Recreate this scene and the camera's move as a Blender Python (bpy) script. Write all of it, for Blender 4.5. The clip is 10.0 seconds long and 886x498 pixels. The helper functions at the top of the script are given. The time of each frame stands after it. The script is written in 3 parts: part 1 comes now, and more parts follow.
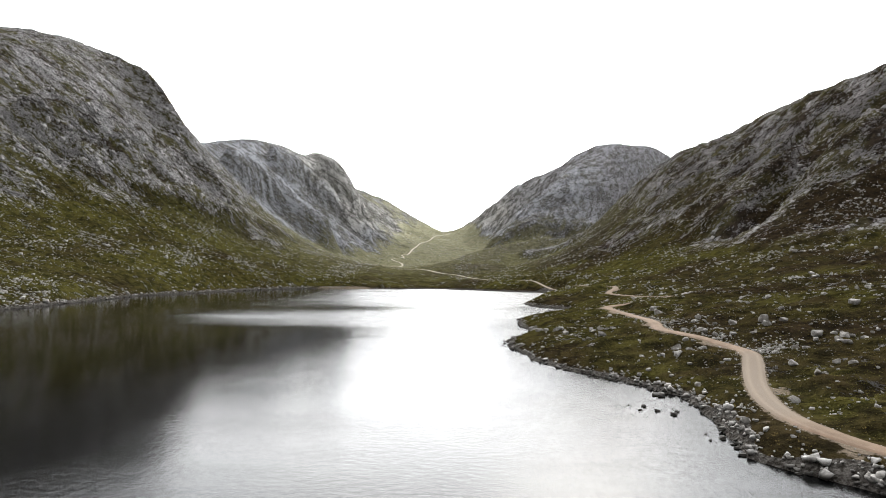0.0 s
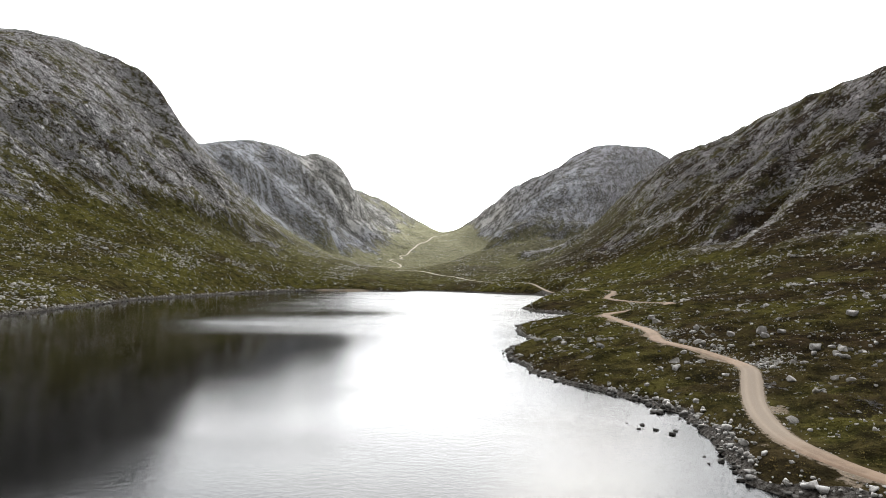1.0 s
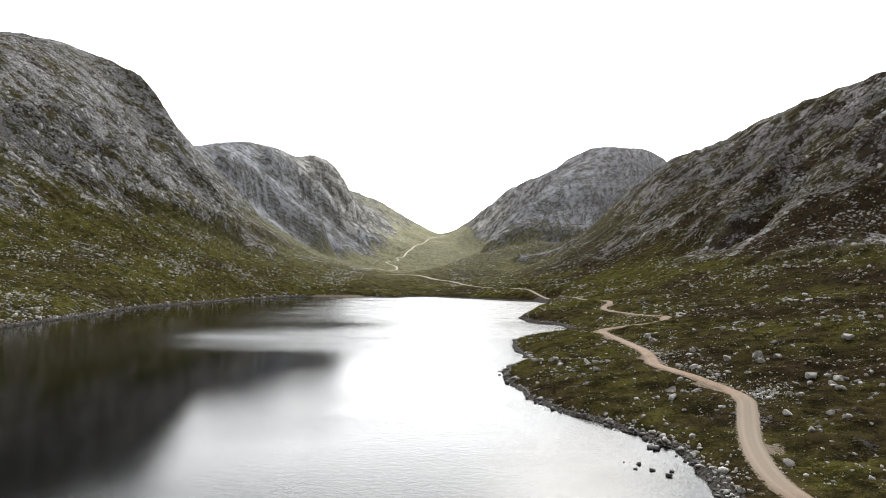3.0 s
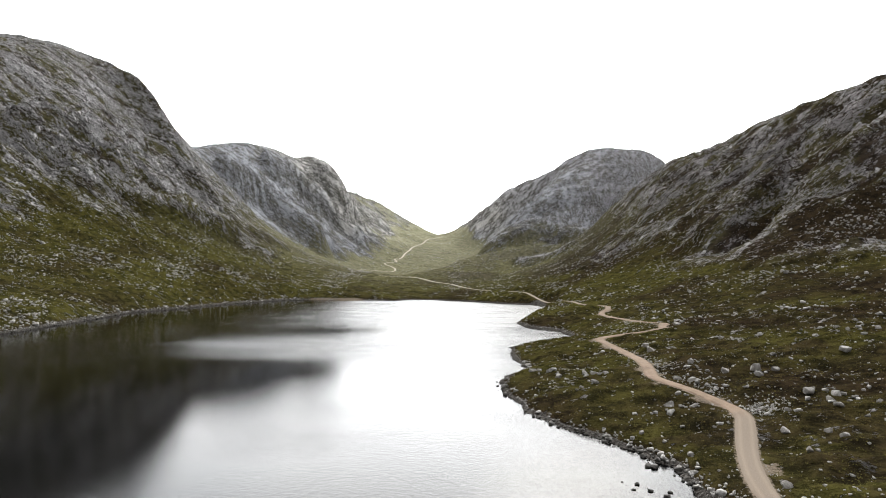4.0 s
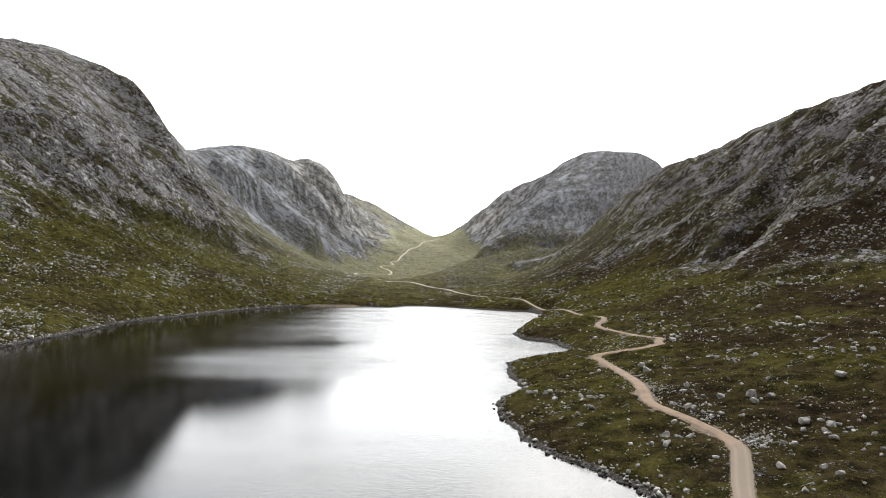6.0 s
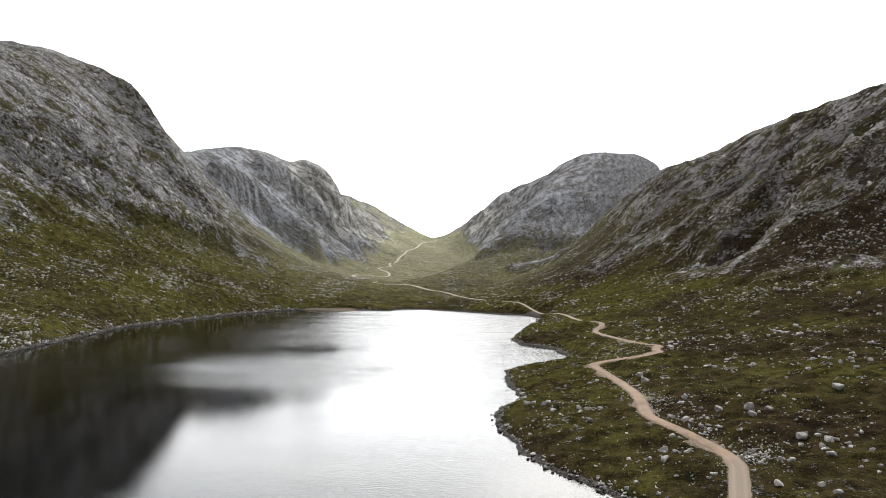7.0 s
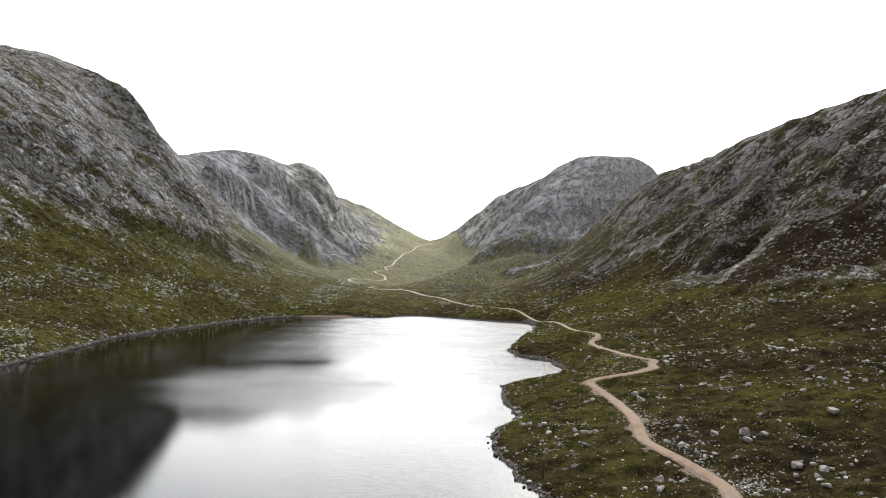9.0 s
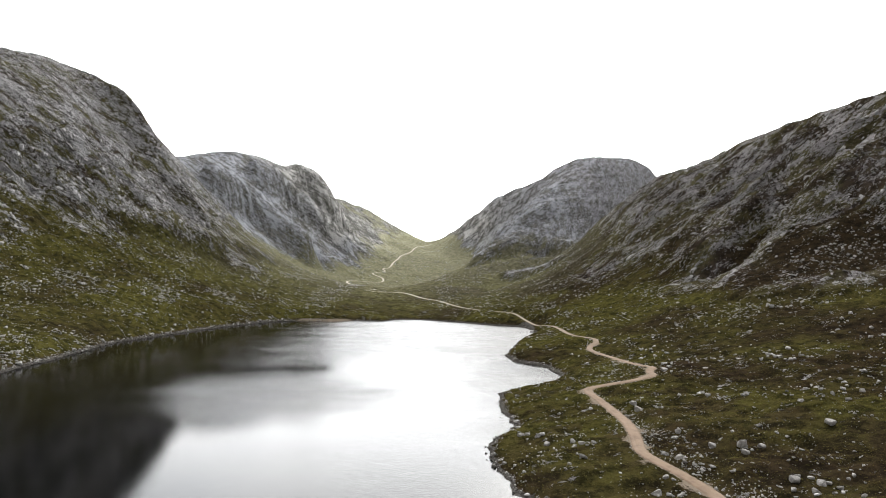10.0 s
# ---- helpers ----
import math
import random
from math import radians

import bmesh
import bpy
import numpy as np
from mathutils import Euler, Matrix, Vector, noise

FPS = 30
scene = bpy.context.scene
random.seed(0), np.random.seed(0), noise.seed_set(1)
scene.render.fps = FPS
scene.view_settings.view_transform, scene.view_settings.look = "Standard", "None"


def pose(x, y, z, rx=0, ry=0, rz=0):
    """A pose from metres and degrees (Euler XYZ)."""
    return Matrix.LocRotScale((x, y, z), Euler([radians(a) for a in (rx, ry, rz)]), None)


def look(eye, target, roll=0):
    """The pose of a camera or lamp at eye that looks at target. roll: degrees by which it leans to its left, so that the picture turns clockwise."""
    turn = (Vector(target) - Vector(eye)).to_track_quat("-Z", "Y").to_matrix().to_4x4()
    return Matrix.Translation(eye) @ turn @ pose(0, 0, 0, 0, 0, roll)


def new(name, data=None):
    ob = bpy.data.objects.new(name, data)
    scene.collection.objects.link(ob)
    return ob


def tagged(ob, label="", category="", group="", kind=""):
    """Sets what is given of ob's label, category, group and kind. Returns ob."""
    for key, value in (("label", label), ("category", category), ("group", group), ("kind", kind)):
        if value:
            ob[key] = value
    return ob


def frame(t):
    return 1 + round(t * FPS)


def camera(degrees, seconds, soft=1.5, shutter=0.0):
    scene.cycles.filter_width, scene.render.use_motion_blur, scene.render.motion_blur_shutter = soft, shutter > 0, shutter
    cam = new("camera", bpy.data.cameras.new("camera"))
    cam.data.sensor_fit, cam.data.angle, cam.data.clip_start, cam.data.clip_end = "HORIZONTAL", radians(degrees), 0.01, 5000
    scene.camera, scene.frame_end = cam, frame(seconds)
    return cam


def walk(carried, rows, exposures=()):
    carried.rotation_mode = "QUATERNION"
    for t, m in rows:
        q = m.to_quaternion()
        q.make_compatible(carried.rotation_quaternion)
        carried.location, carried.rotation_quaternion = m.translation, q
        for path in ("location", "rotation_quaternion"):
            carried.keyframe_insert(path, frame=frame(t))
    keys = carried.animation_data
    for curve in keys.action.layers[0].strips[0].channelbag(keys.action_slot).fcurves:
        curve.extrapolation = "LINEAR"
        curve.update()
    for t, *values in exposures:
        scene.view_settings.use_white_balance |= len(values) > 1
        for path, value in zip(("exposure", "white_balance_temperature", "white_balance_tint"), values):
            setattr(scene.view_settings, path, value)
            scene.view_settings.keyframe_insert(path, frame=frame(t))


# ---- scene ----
cam = camera(68.6, 10.0, soft=0.6)
PATH = [
    (0.0, pose(-0.000, 0.000, 14.000, 91.649, -0.659, 0.000)),
    (1.0, pose(-0.047, 0.009, 15.946, 91.606, -0.672, -0.156)),
    (2.0, pose(-0.092, 0.014, 17.957, 91.573, -0.684, -0.314)),
    (3.0, pose(-0.135, 0.014, 20.016, 91.549, -0.695, -0.475)),
    (4.0, pose(-0.177, 0.009, 22.105, 91.534, -0.704, -0.639)),
    (5.0, pose(-0.216, -0.001, 24.208, 91.530, -0.712, -0.805)),
    (6.0, pose(-0.254, -0.015, 26.308, 91.534, -0.718, -0.974)),
    (7.0, pose(-0.289, -0.034, 28.388, 91.549, -0.723, -1.145)),
    (8.0, pose(-0.323, -0.057, 30.431, 91.573, -0.726, -1.318)),
    (9.0, pose(-0.354, -0.086, 32.420, 91.606, -0.728, -1.494)),
    (10.0, pose(-0.384, -0.118, 34.337, 91.649, -0.728, -1.673)),
]
walk(cam, PATH, [(0.0, -1.0), (10.0, -1.0)])

# ---------------------------------------------------------------- sky and sun
SUN_EL, SUN_AZ = radians(28), radians(12)      # azimuth from +y towards +x

world = bpy.data.worlds.new("overcast_sky")
scene.world = world
world.use_nodes = True
wt = world.node_tree
wt.nodes.clear()


def wnode(kind, **kw):
    n = wt.nodes.new(kind)
    for k, v in kw.items():
        n.inputs[k].default_value = v
    return n


sky = wt.nodes.new("ShaderNodeTexSky")
sky.sky_type, sky.sun_disc = "NISHITA", False
sky.sun_elevation, sky.sun_rotation = SUN_EL, SUN_AZ
sky_bg = wnode("ShaderNodeBackground", Strength=0.12)
wt.links.new(sky.outputs[0], sky_bg.inputs[0])
coord = wt.nodes.new("ShaderNodeTexCoord")
stretch = wt.nodes.new("ShaderNodeMapping")
stretch.inputs["Scale"].default_value = (1.0, 1.0, 2.2)
wt.links.new(coord.outputs["Generated"], stretch.inputs[0])
cloud = wnode("ShaderNodeTexNoise", Scale=2.3, Detail=5.0, Roughness=0.55)
wt.links.new(stretch.outputs[0], cloud.inputs["Vector"])
ramp = wt.nodes.new("ShaderNodeValToRGB")
ramp.color_ramp.elements[0].position, ramp.color_ramp.elements[0].color = 0.30, (0.80, 0.83, 0.87, 1)
ramp.color_ramp.elements[1].position, ramp.color_ramp.elements[1].color = 0.62, (1.0, 1.0, 1.0, 1)
wt.links.new(cloud.outputs["Fac"], ramp.inputs[0])
# thin cloud glows round the hidden sun and is darker away from it
toward = wt.nodes.new("ShaderNodeVectorMath")
toward.operation = "DOT_PRODUCT"
toward.inputs[1].default_value = (math.sin(SUN_AZ) * math.cos(SUN_EL), math.cos(SUN_AZ) * math.cos(SUN_EL), math.sin(SUN_EL))
wt.links.new(coord.outputs["Generated"], toward.inputs[0])
glow = wt.nodes.new("ShaderNodeMapRange")
glow.interpolation_type = "SMOOTHERSTEP"
for k, v in zip((1, 2, 3, 4), (0.50, 1.0, 1.15, 15.0)):
    glow.inputs[k].default_value = v
wt.links.new(toward.outputs["Value"], glow.inputs[0])
up = wt.nodes.new("ShaderNodeSeparateXYZ")
wt.links.new(coord.outputs["Generated"], up.inputs[0])
dome = wt.nodes.new("ShaderNodeMapRange")
for k, v in zip((1, 2, 3, 4), (0.25, 1.0, 0.0, 2.6)):
    dome.inputs[k].default_value = v
wt.links.new(up.outputs[2], dome.inputs[0])
total = wt.nodes.new("ShaderNodeMath")
wt.links.new(glow.outputs[0], total.inputs[0])
wt.links.new(dome.outputs[0], total.inputs[1])
cloud_bg = wnode("ShaderNodeBackground")
wt.links.new(ramp.outputs[0], cloud_bg.inputs[0])
wt.links.new(total.outputs[0], cloud_bg.inputs[1])
blend = wnode("ShaderNodeMixShader", Fac=0.93)
wt.links.new(sky_bg.outputs[0], blend.inputs[1])
wt.links.new(cloud_bg.outputs[0], blend.inputs[2])
wout = wt.nodes.new("ShaderNodeOutputWorld")
wt.links.new(blend.outputs[0], wout.inputs[0])

sun = new("sun", bpy.data.lights.new("sun", "SUN"))
sun.data.energy, sun.data.angle, sun.data.color = 1.4, radians(16), (1.0, 0.95, 0.86)
sun.matrix_world = look((300 * math.sin(SUN_AZ), 300 * math.cos(SUN_AZ), 300 * math.tan(SUN_EL)), (0, 0, 0))


# ---------------------------------------------------------------- materials
class Nodes:
    """A material's node tree with short names for the usual nodes."""

    def __init__(self, name):
        self.mat = bpy.data.materials.new(name)
        self.mat.use_nodes = True
        self.t = self.mat.node_tree
        self.bsdf = self.t.nodes["Principled BSDF"]
        self.out = self.t.nodes["Material Output"]
        self.pos = self.t.nodes.new("ShaderNodeNewGeometry").outputs["Position"]

    def put(self, socket, value):
        if isinstance(value, bpy.types.NodeSocket):
            self.t.links.new(value, socket)
        else:
            socket.default_value = value

    def noise(self, scale, detail=4.0, rough=0.55, vec=None, stretch=None, turn=(0, 0, 0)):
        n = self.t.nodes.new("ShaderNodeTexNoise")
        n.inputs["Scale"].default_value, n.inputs["Detail"].default_value, n.inputs["Roughness"].default_value = scale, detail, rough
        vec = vec or self.pos
        if stretch:
            m = self.t.nodes.new("ShaderNodeMapping")
            m.inputs["Scale"].default_value, m.inputs["Rotation"].default_value = stretch, turn
            self.t.links.new(vec, m.inputs[0])
            vec = m.outputs[0]
        self.t.links.new(vec, n.inputs["Vector"])
        return n.outputs["Fac"]

    def blocks(self, scale, vec, stretch):
        """Tone and edge distance of angular blocks."""
        m = self.t.nodes.new("ShaderNodeMapping")
        m.inputs["Scale"].default_value = stretch
        self.t.links.new(vec, m.inputs[0])
        wob = self.t.nodes.new("ShaderNodeTexNoise")
        wob.inputs["Scale"].default_value, wob.inputs["Detail"].default_value = scale * 1.3, 3.0
        self.t.links.new(m.outputs[0], wob.inputs["Vector"])
        add = self.t.nodes.new("ShaderNodeVectorMath")
        add.operation = "MULTIPLY_ADD"
        add.inputs[1].default_value = (0.45 / scale,) * 3
        self.t.links.new(wob.outputs["Color"], add.inputs[0])
        self.t.links.new(m.outputs[0], add.inputs[2])
        a, b = self.t.nodes.new("ShaderNodeTexVoronoi"), self.t.nodes.new("ShaderNodeTexVoronoi")
        b.feature = "DISTANCE_TO_EDGE"
        for v in (a, b):
            v.inputs["Scale"].default_value = scale
            self.t.links.new(add.outputs[0], v.inputs["Vector"])
        sep = self.t.nodes.new("ShaderNodeSeparateColor")
        self.t.links.new(a.outputs["Color"], sep.inputs[0])
        return sep.outputs[0], b.outputs["Distance"]

    def ramp(self, fac, lo, hi, a=0.0, b=1.0):
        n = self.t.nodes.new("ShaderNodeMapRange")
        n.interpolation_type = "SMOOTHSTEP"
        for k, v in zip((0, 1, 2, 3, 4), (fac, lo, hi, a, b)):
            self.put(n.inputs[k], v)
        return n.outputs[0]

    def math(self, op, a, b=0.0):
        n = self.t.nodes.new("ShaderNodeMath")
        n.operation = op
        self.put(n.inputs[0], a)
        self.put(n.inputs[1], b)
        return n.outputs[0]

    def mix(self, fac, a, b, kind="MIX"):
        n = self.t.nodes.new("ShaderNodeMix")
        n.data_type, n.blend_type = "RGBA", kind
        self.put(n.inputs[0], fac)
        self.put(n.inputs[6], a if isinstance(a, bpy.types.NodeSocket) else (*a, 1))
        self.put(n.inputs[7], b if isinstance(b, bpy.types.NodeSocket) else (*b, 1))
        return n.outputs[2]

    def attr(self, name):
        n = self.t.nodes.new("ShaderNodeAttribute")
        n.attribute_name = name
        return n.outputs["Fac"]

    def random(self):
        return self.t.nodes.new("ShaderNodeObjectInfo").outputs["Random"]

    def island(self):
        return self.t.nodes.new("ShaderNodeNewGeometry").outputs["Random Per Island"]

    def bump(self, height, strength, distance, normal=None):
        n = self.t.nodes.new("ShaderNodeBump")
        self.put(n.inputs["Strength"], strength)
        n.inputs["Distance"].default_value = distance
        self.t.links.new(height, n.inputs["Height"])
        if normal:
            self.t.links.new(normal, n.inputs["Normal"])
        return n.outputs[0]

    def finish(self, colour, rough=0.9, normal=None, spec=0.3):
        self.put(self.bsdf.inputs["Base Color"], colour if isinstance(colour, bpy.types.NodeSocket) else (*colour, 1))
        self.put(self.bsdf.inputs["Roughness"], rough)
        self.bsdf.inputs["Specular IOR Level"].default_value = spec
        if normal:
            self.put(self.bsdf.inputs["Normal"], normal)
        return self.mat


def bedded(n):
    """A place's coordinates along, across and through the beds of rock, which dip towards the valley on both sides."""
    sep = n.t.nodes.new("ShaderNodeSeparateXYZ")
    n.t.links.new(n.pos, sep.inputs[0])
    ax = n.math("ABSOLUTE", sep.outputs[0])
    put = n.t.nodes.new("ShaderNodeCombineXYZ")
    n.t.links.new(n.math("ADD", n.math("MULTIPLY", ax, 0.82), n.math("MULTIPLY", sep.outputs[2], 0.57)), put.inputs[0])
    n.t.links.new(sep.outputs[1], put.inputs[1])
    n.t.links.new(n.math("SUBTRACT", n.math("MULTIPLY", sep.outputs[2], 0.82), n.math("MULTIPLY", ax, 0.57)), put.inputs[2])
    return put.outputs[0]


def rock_colour(n, bed):
    """Pale weathered gneiss in thin beds, split into slabs, with lichen, and dark seams and hollows that hold painted
    shade.
    """
    big = n.noise(0.030, 5, 0.6)
    beds = n.noise(0.34, 9, 0.76, vec=bed, stretch=(0.45, 0.7, 1.5))
    thin = n.noise(1.1, 7, 0.78, vec=bed, stretch=(0.45, 0.7, 1.4))
    fine = n.noise(2.2, 5, 0.8)
    tone, rim = n.blocks(0.42, bed, (0.55, 0.8, 1.4))
    mixed = n.math("ADD", n.math("MULTIPLY", tone, 0.22), n.math("ADD", n.math("MULTIPLY", beds, 0.8), n.math("MULTIPLY", thin, 0.7)))
    c = n.mix(n.ramp(mixed, 0.60, 1.15), (0.25, 0.24, 0.236), (0.50, 0.485, 0.48))
    c = n.mix(n.ramp(big, 0.45, 0.70, 0.0, 0.30), c, (0.22, 0.205, 0.20))
    # dark seams and speckle also put the crevices' shade into the colour
    c = n.mix(n.ramp(thin, 0.46, 0.39, 0.0, 0.75), c, (0.055, 0.050, 0.049))
    c = n.mix(n.ramp(beds, 0.43, 0.36, 0.0, 0.8), c, (0.055, 0.050, 0.048))
    c = n.mix(n.ramp(rim, 0.0, 0.05, 0.45, 0.0), c, (0.06, 0.055, 0.052))
    c = n.mix(n.ramp(fine, 0.46, 0.36, 0.0, 0.6), c, (0.085, 0.08, 0.076))
    c = n.mix(n.ramp(fine, 0.54, 0.66, 0.0, 0.6), c, (0.62, 0.60, 0.585))
    relief = n.math("ADD", n.math("MULTIPLY", beds, 1.6), n.math("ADD", n.math("MULTIPLY", thin, 0.9), n.math("MULTIPLY", tone, 0.2)))
    return c, relief, fine


def grass_colour(n):
    """Rough hill grass and moss, green to straw brown, with dark heather."""
    patch = n.noise(0.030, 5, 0.62)
    clump = n.noise(0.30, 7, 0.70)
    blade = n.noise(2.6, 4, 0.72)
    heath = n.attr("heath")
    green = n.mix(n.ramp(clump, 0.38, 0.62), (0.016, 0.0152, 0.005), (0.067, 0.060, 0.0165))
    brown = n.mix(n.ramp(clump, 0.38, 0.62), (0.009, 0.007, 0.005), (0.029, 0.0205, 0.0115))
    dry = n.ramp(n.math("ADD", n.math("MULTIPLY", patch, 0.9), n.math("MULTIPLY", heath, 0.5)), 0.34, 0.72)
    c = n.mix(dry, green, brown)
    c = n.mix(n.ramp(blade, 0.52, 0.70, 0.0, 0.6), c, n.mix(dry, (0.090, 0.080, 0.028), (0.058, 0.041, 0.022)))
    c = n.mix(n.ramp(blade, 0.46, 0.34, 0.0, 0.7), c, (0.010, 0.009, 0.005))
    # far grass lightened in colour for sun on the slope and haze
    sunlit_grass = n.mix(n.ramp(clump, 0.35, 0.65), (0.165, 0.163, 0.095), (0.42, 0.40, 0.29))
    return n.mix(n.attr("pale"), c, sunlit_grass), clump, blade


def ground_material():
    n = Nodes("hillside")
    bed = bedded(n)
    rock, rmid, rfine = rock_colour(n, bed)
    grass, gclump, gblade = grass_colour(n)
    edge = n.attr("rock")
    for scale, weight, squash in ((0.05, 1.2, (0.45, 0.7, 1.7)), (0.22, 1.9, (0.45, 0.7, 1.6)), (0.75, 2.6, (0.5, 0.75, 1.4)), (2.0, 1.6, (0.7, 0.85, 1.2))):
        edge = n.math("ADD", edge, n.math("MULTIPLY", n.math("SUBTRACT", n.noise(scale, 6, 0.7, vec=bed, stretch=squash), 0.5), weight))
    bare = n.ramp(edge, 0.42, 0.50)
    # among the slabs: heather, darkened for crack shade, with turf in the larger hollows
    heather = n.mix(n.ramp(gclump, 0.38, 0.62), (0.021, 0.017, 0.015), (0.069, 0.055, 0.046))
    turf = n.mix(n.ramp(gclump, 0.36, 0.64), (0.042, 0.039, 0.020), (0.110, 0.099, 0.054))
    fill = n.mix(n.ramp(n.noise(0.06, 5, 0.6, vec=bed, stretch=(0.5, 0.8, 1.5)), 0.42, 0.54), heather, turf)
    grass = n.mix(n.ramp(n.attr("rock"), 0.10, 0.42, 0.0, 0.9), grass, fill)
    # distance haze put into the colour: the far cliffs are mixed cooler and paler
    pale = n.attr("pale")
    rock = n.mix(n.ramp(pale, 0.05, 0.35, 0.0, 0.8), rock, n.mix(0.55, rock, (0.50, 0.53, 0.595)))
    # sunlight on the head of the glen, painted warm onto the rock
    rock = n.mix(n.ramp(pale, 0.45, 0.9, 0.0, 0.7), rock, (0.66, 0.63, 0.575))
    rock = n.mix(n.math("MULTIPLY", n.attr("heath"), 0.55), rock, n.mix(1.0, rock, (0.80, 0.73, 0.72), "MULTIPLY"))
    # turf between the far slabs gets the painted haze too
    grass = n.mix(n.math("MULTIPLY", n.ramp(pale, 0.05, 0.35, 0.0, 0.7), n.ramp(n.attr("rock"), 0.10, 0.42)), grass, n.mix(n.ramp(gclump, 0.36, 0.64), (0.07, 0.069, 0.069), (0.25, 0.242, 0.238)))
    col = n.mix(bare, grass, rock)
    peat = n.attr("peat")
    col = n.mix(peat, col, n.mix(n.ramp(gclump, 0.4, 0.6), (0.012, 0.009, 0.006), (0.036, 0.025, 0.015)))
    gravel = n.ramp(n.math("ADD", n.attr("gravel"), n.math("MULTIPLY", n.math("SUBTRACT", n.noise(1.6, 4, 0.7), 0.5), 0.9)), 0.40, 0.60)
    col = n.mix(gravel, col, n.mix(n.noise(5.0, 3), (0.105, 0.082, 0.061), (0.25, 0.205, 0.157)))
    shingle = n.ramp(n.math("ADD", n.attr("shore"), n.math("MULTIPLY", n.math("SUBTRACT", gclump, 0.5), 0.5)), 0.4, 0.6)
    col = n.mix(shingle, col, n.mix(n.ramp(gblade, 0.35, 0.7), (0.022, 0.019, 0.016), (0.13, 0.12, 0.11)))
    nrm = n.bump(n.math("ADD", n.math("MULTIPLY", gclump, 0.7), gblade), 0.9, 0.5)
    nrm = n.bump(n.math("MULTIPLY", n.math("ADD", rmid, n.math("MULTIPLY", rfine, 0.5)), bare), 1.0, 1.6, nrm)
    return n.finish(col, 1.0, nrm, 0.0)


def boulder_material(name, wet=False):
    n = Nodes(name)
    lich = n.noise(2.2, 5, 0.65)
    speck = n.noise(14.0, 3, 0.7)
    tone = n.random() if not wet else n.island()
    c = n.mix(n.ramp(lich, 0.38, 0.64), (0.115, 0.108, 0.10), (0.32, 0.305, 0.285)) if not wet else n.mix(n.ramp(lich, 0.36, 0.60), (0.15, 0.143, 0.135), (0.42, 0.405, 0.385))
    c = n.mix(n.ramp(speck, 0.45, 0.75, 0.0, 0.5), c, (0.42, 0.40, 0.375))
    c = n.mix(n.ramp(tone, 0.0, 1.0, 0.0, 0.5), c, (0.20, 0.185, 0.165))
    # a dark tide mark close over the lake's level
    sep = n.t.nodes.new("ShaderNodeSeparateXYZ")
    n.t.links.new(n.pos, sep.inputs[0])
    tide = n.ramp(n.math("ADD", sep.outputs[2], n.math("MULTIPLY", lich, 0.15)), 0.22, 0.72, 1.0, 0.0)
    c = n.mix(tide, c, (0.030, 0.027, 0.023))
    nrm = n.bump(n.math("ADD", lich, n.math("MULTIPLY", speck, 0.25)), 0.6, 0.12)
    return n.finish(c, 0.85, nrm, 0.3)


def outcrop_material():
    n = Nodes("bedded_gneiss")
    rock, relief, fine = rock_colour(n, bedded(n))
    tone = n.island()
    c = n.mix(n.ramp(tone, 0.0, 0.7, 0.6, 0.0), rock, (0.13, 0.12, 0.115))
    c = n.mix(n.ramp(tone, 0.6, 1.0, 0.0, 0.4), c, (0.50, 0.485, 0.47))
    nrm = n.bump(n.math("ADD", relief, n.math("MULTIPLY", fine, 0.5)), 0.8, 0.8)
    return n.finish(c, 0.95, nrm, 0.1)


def road_material():
    n = Nodes("gravel_track")
    grit = n.noise(9.0, 4, 0.75)
    wear = n.noise(0.5, 5, 0.6)
    across = n.attr("across")
    rut = n.ramp(n.math("ABSOLUTE", n.math("SUBTRACT", n.math("ABSOLUTE", across), 0.48)), 0.0, 0.26, 1.0, 0.0)
    red = n.attr("red")
    c = n.mix(n.ramp(wear, 0.35, 0.65), (0.135, 0.091, 0.060), (0.185, 0.127, 0.085))
    c = n.mix(red, (0.160, 0.126, 0.094), c)
    c = n.mix(n.attr("fresh"), c, (0.46, 0.42, 0.345))
    c = n.mix(n.math("MULTIPLY", rut, n.math("SUBTRACT", 0.5, n.math("MULTIPLY", red, 0.38))), c, (0.215, 0.166, 0.124))
    c = n.mix(n.ramp(grit, 0.55, 0.8, 0.0, 0.5), c, (0.34, 0.30, 0.25))
    c = n.mix(n.ramp(grit, 0.42, 0.25, 0.0, 0.6), c, (0.11, 0.085, 0.065))
    return n.finish(c, 0.95, n.bump(grit, 0.6, 0.05), 0.2)


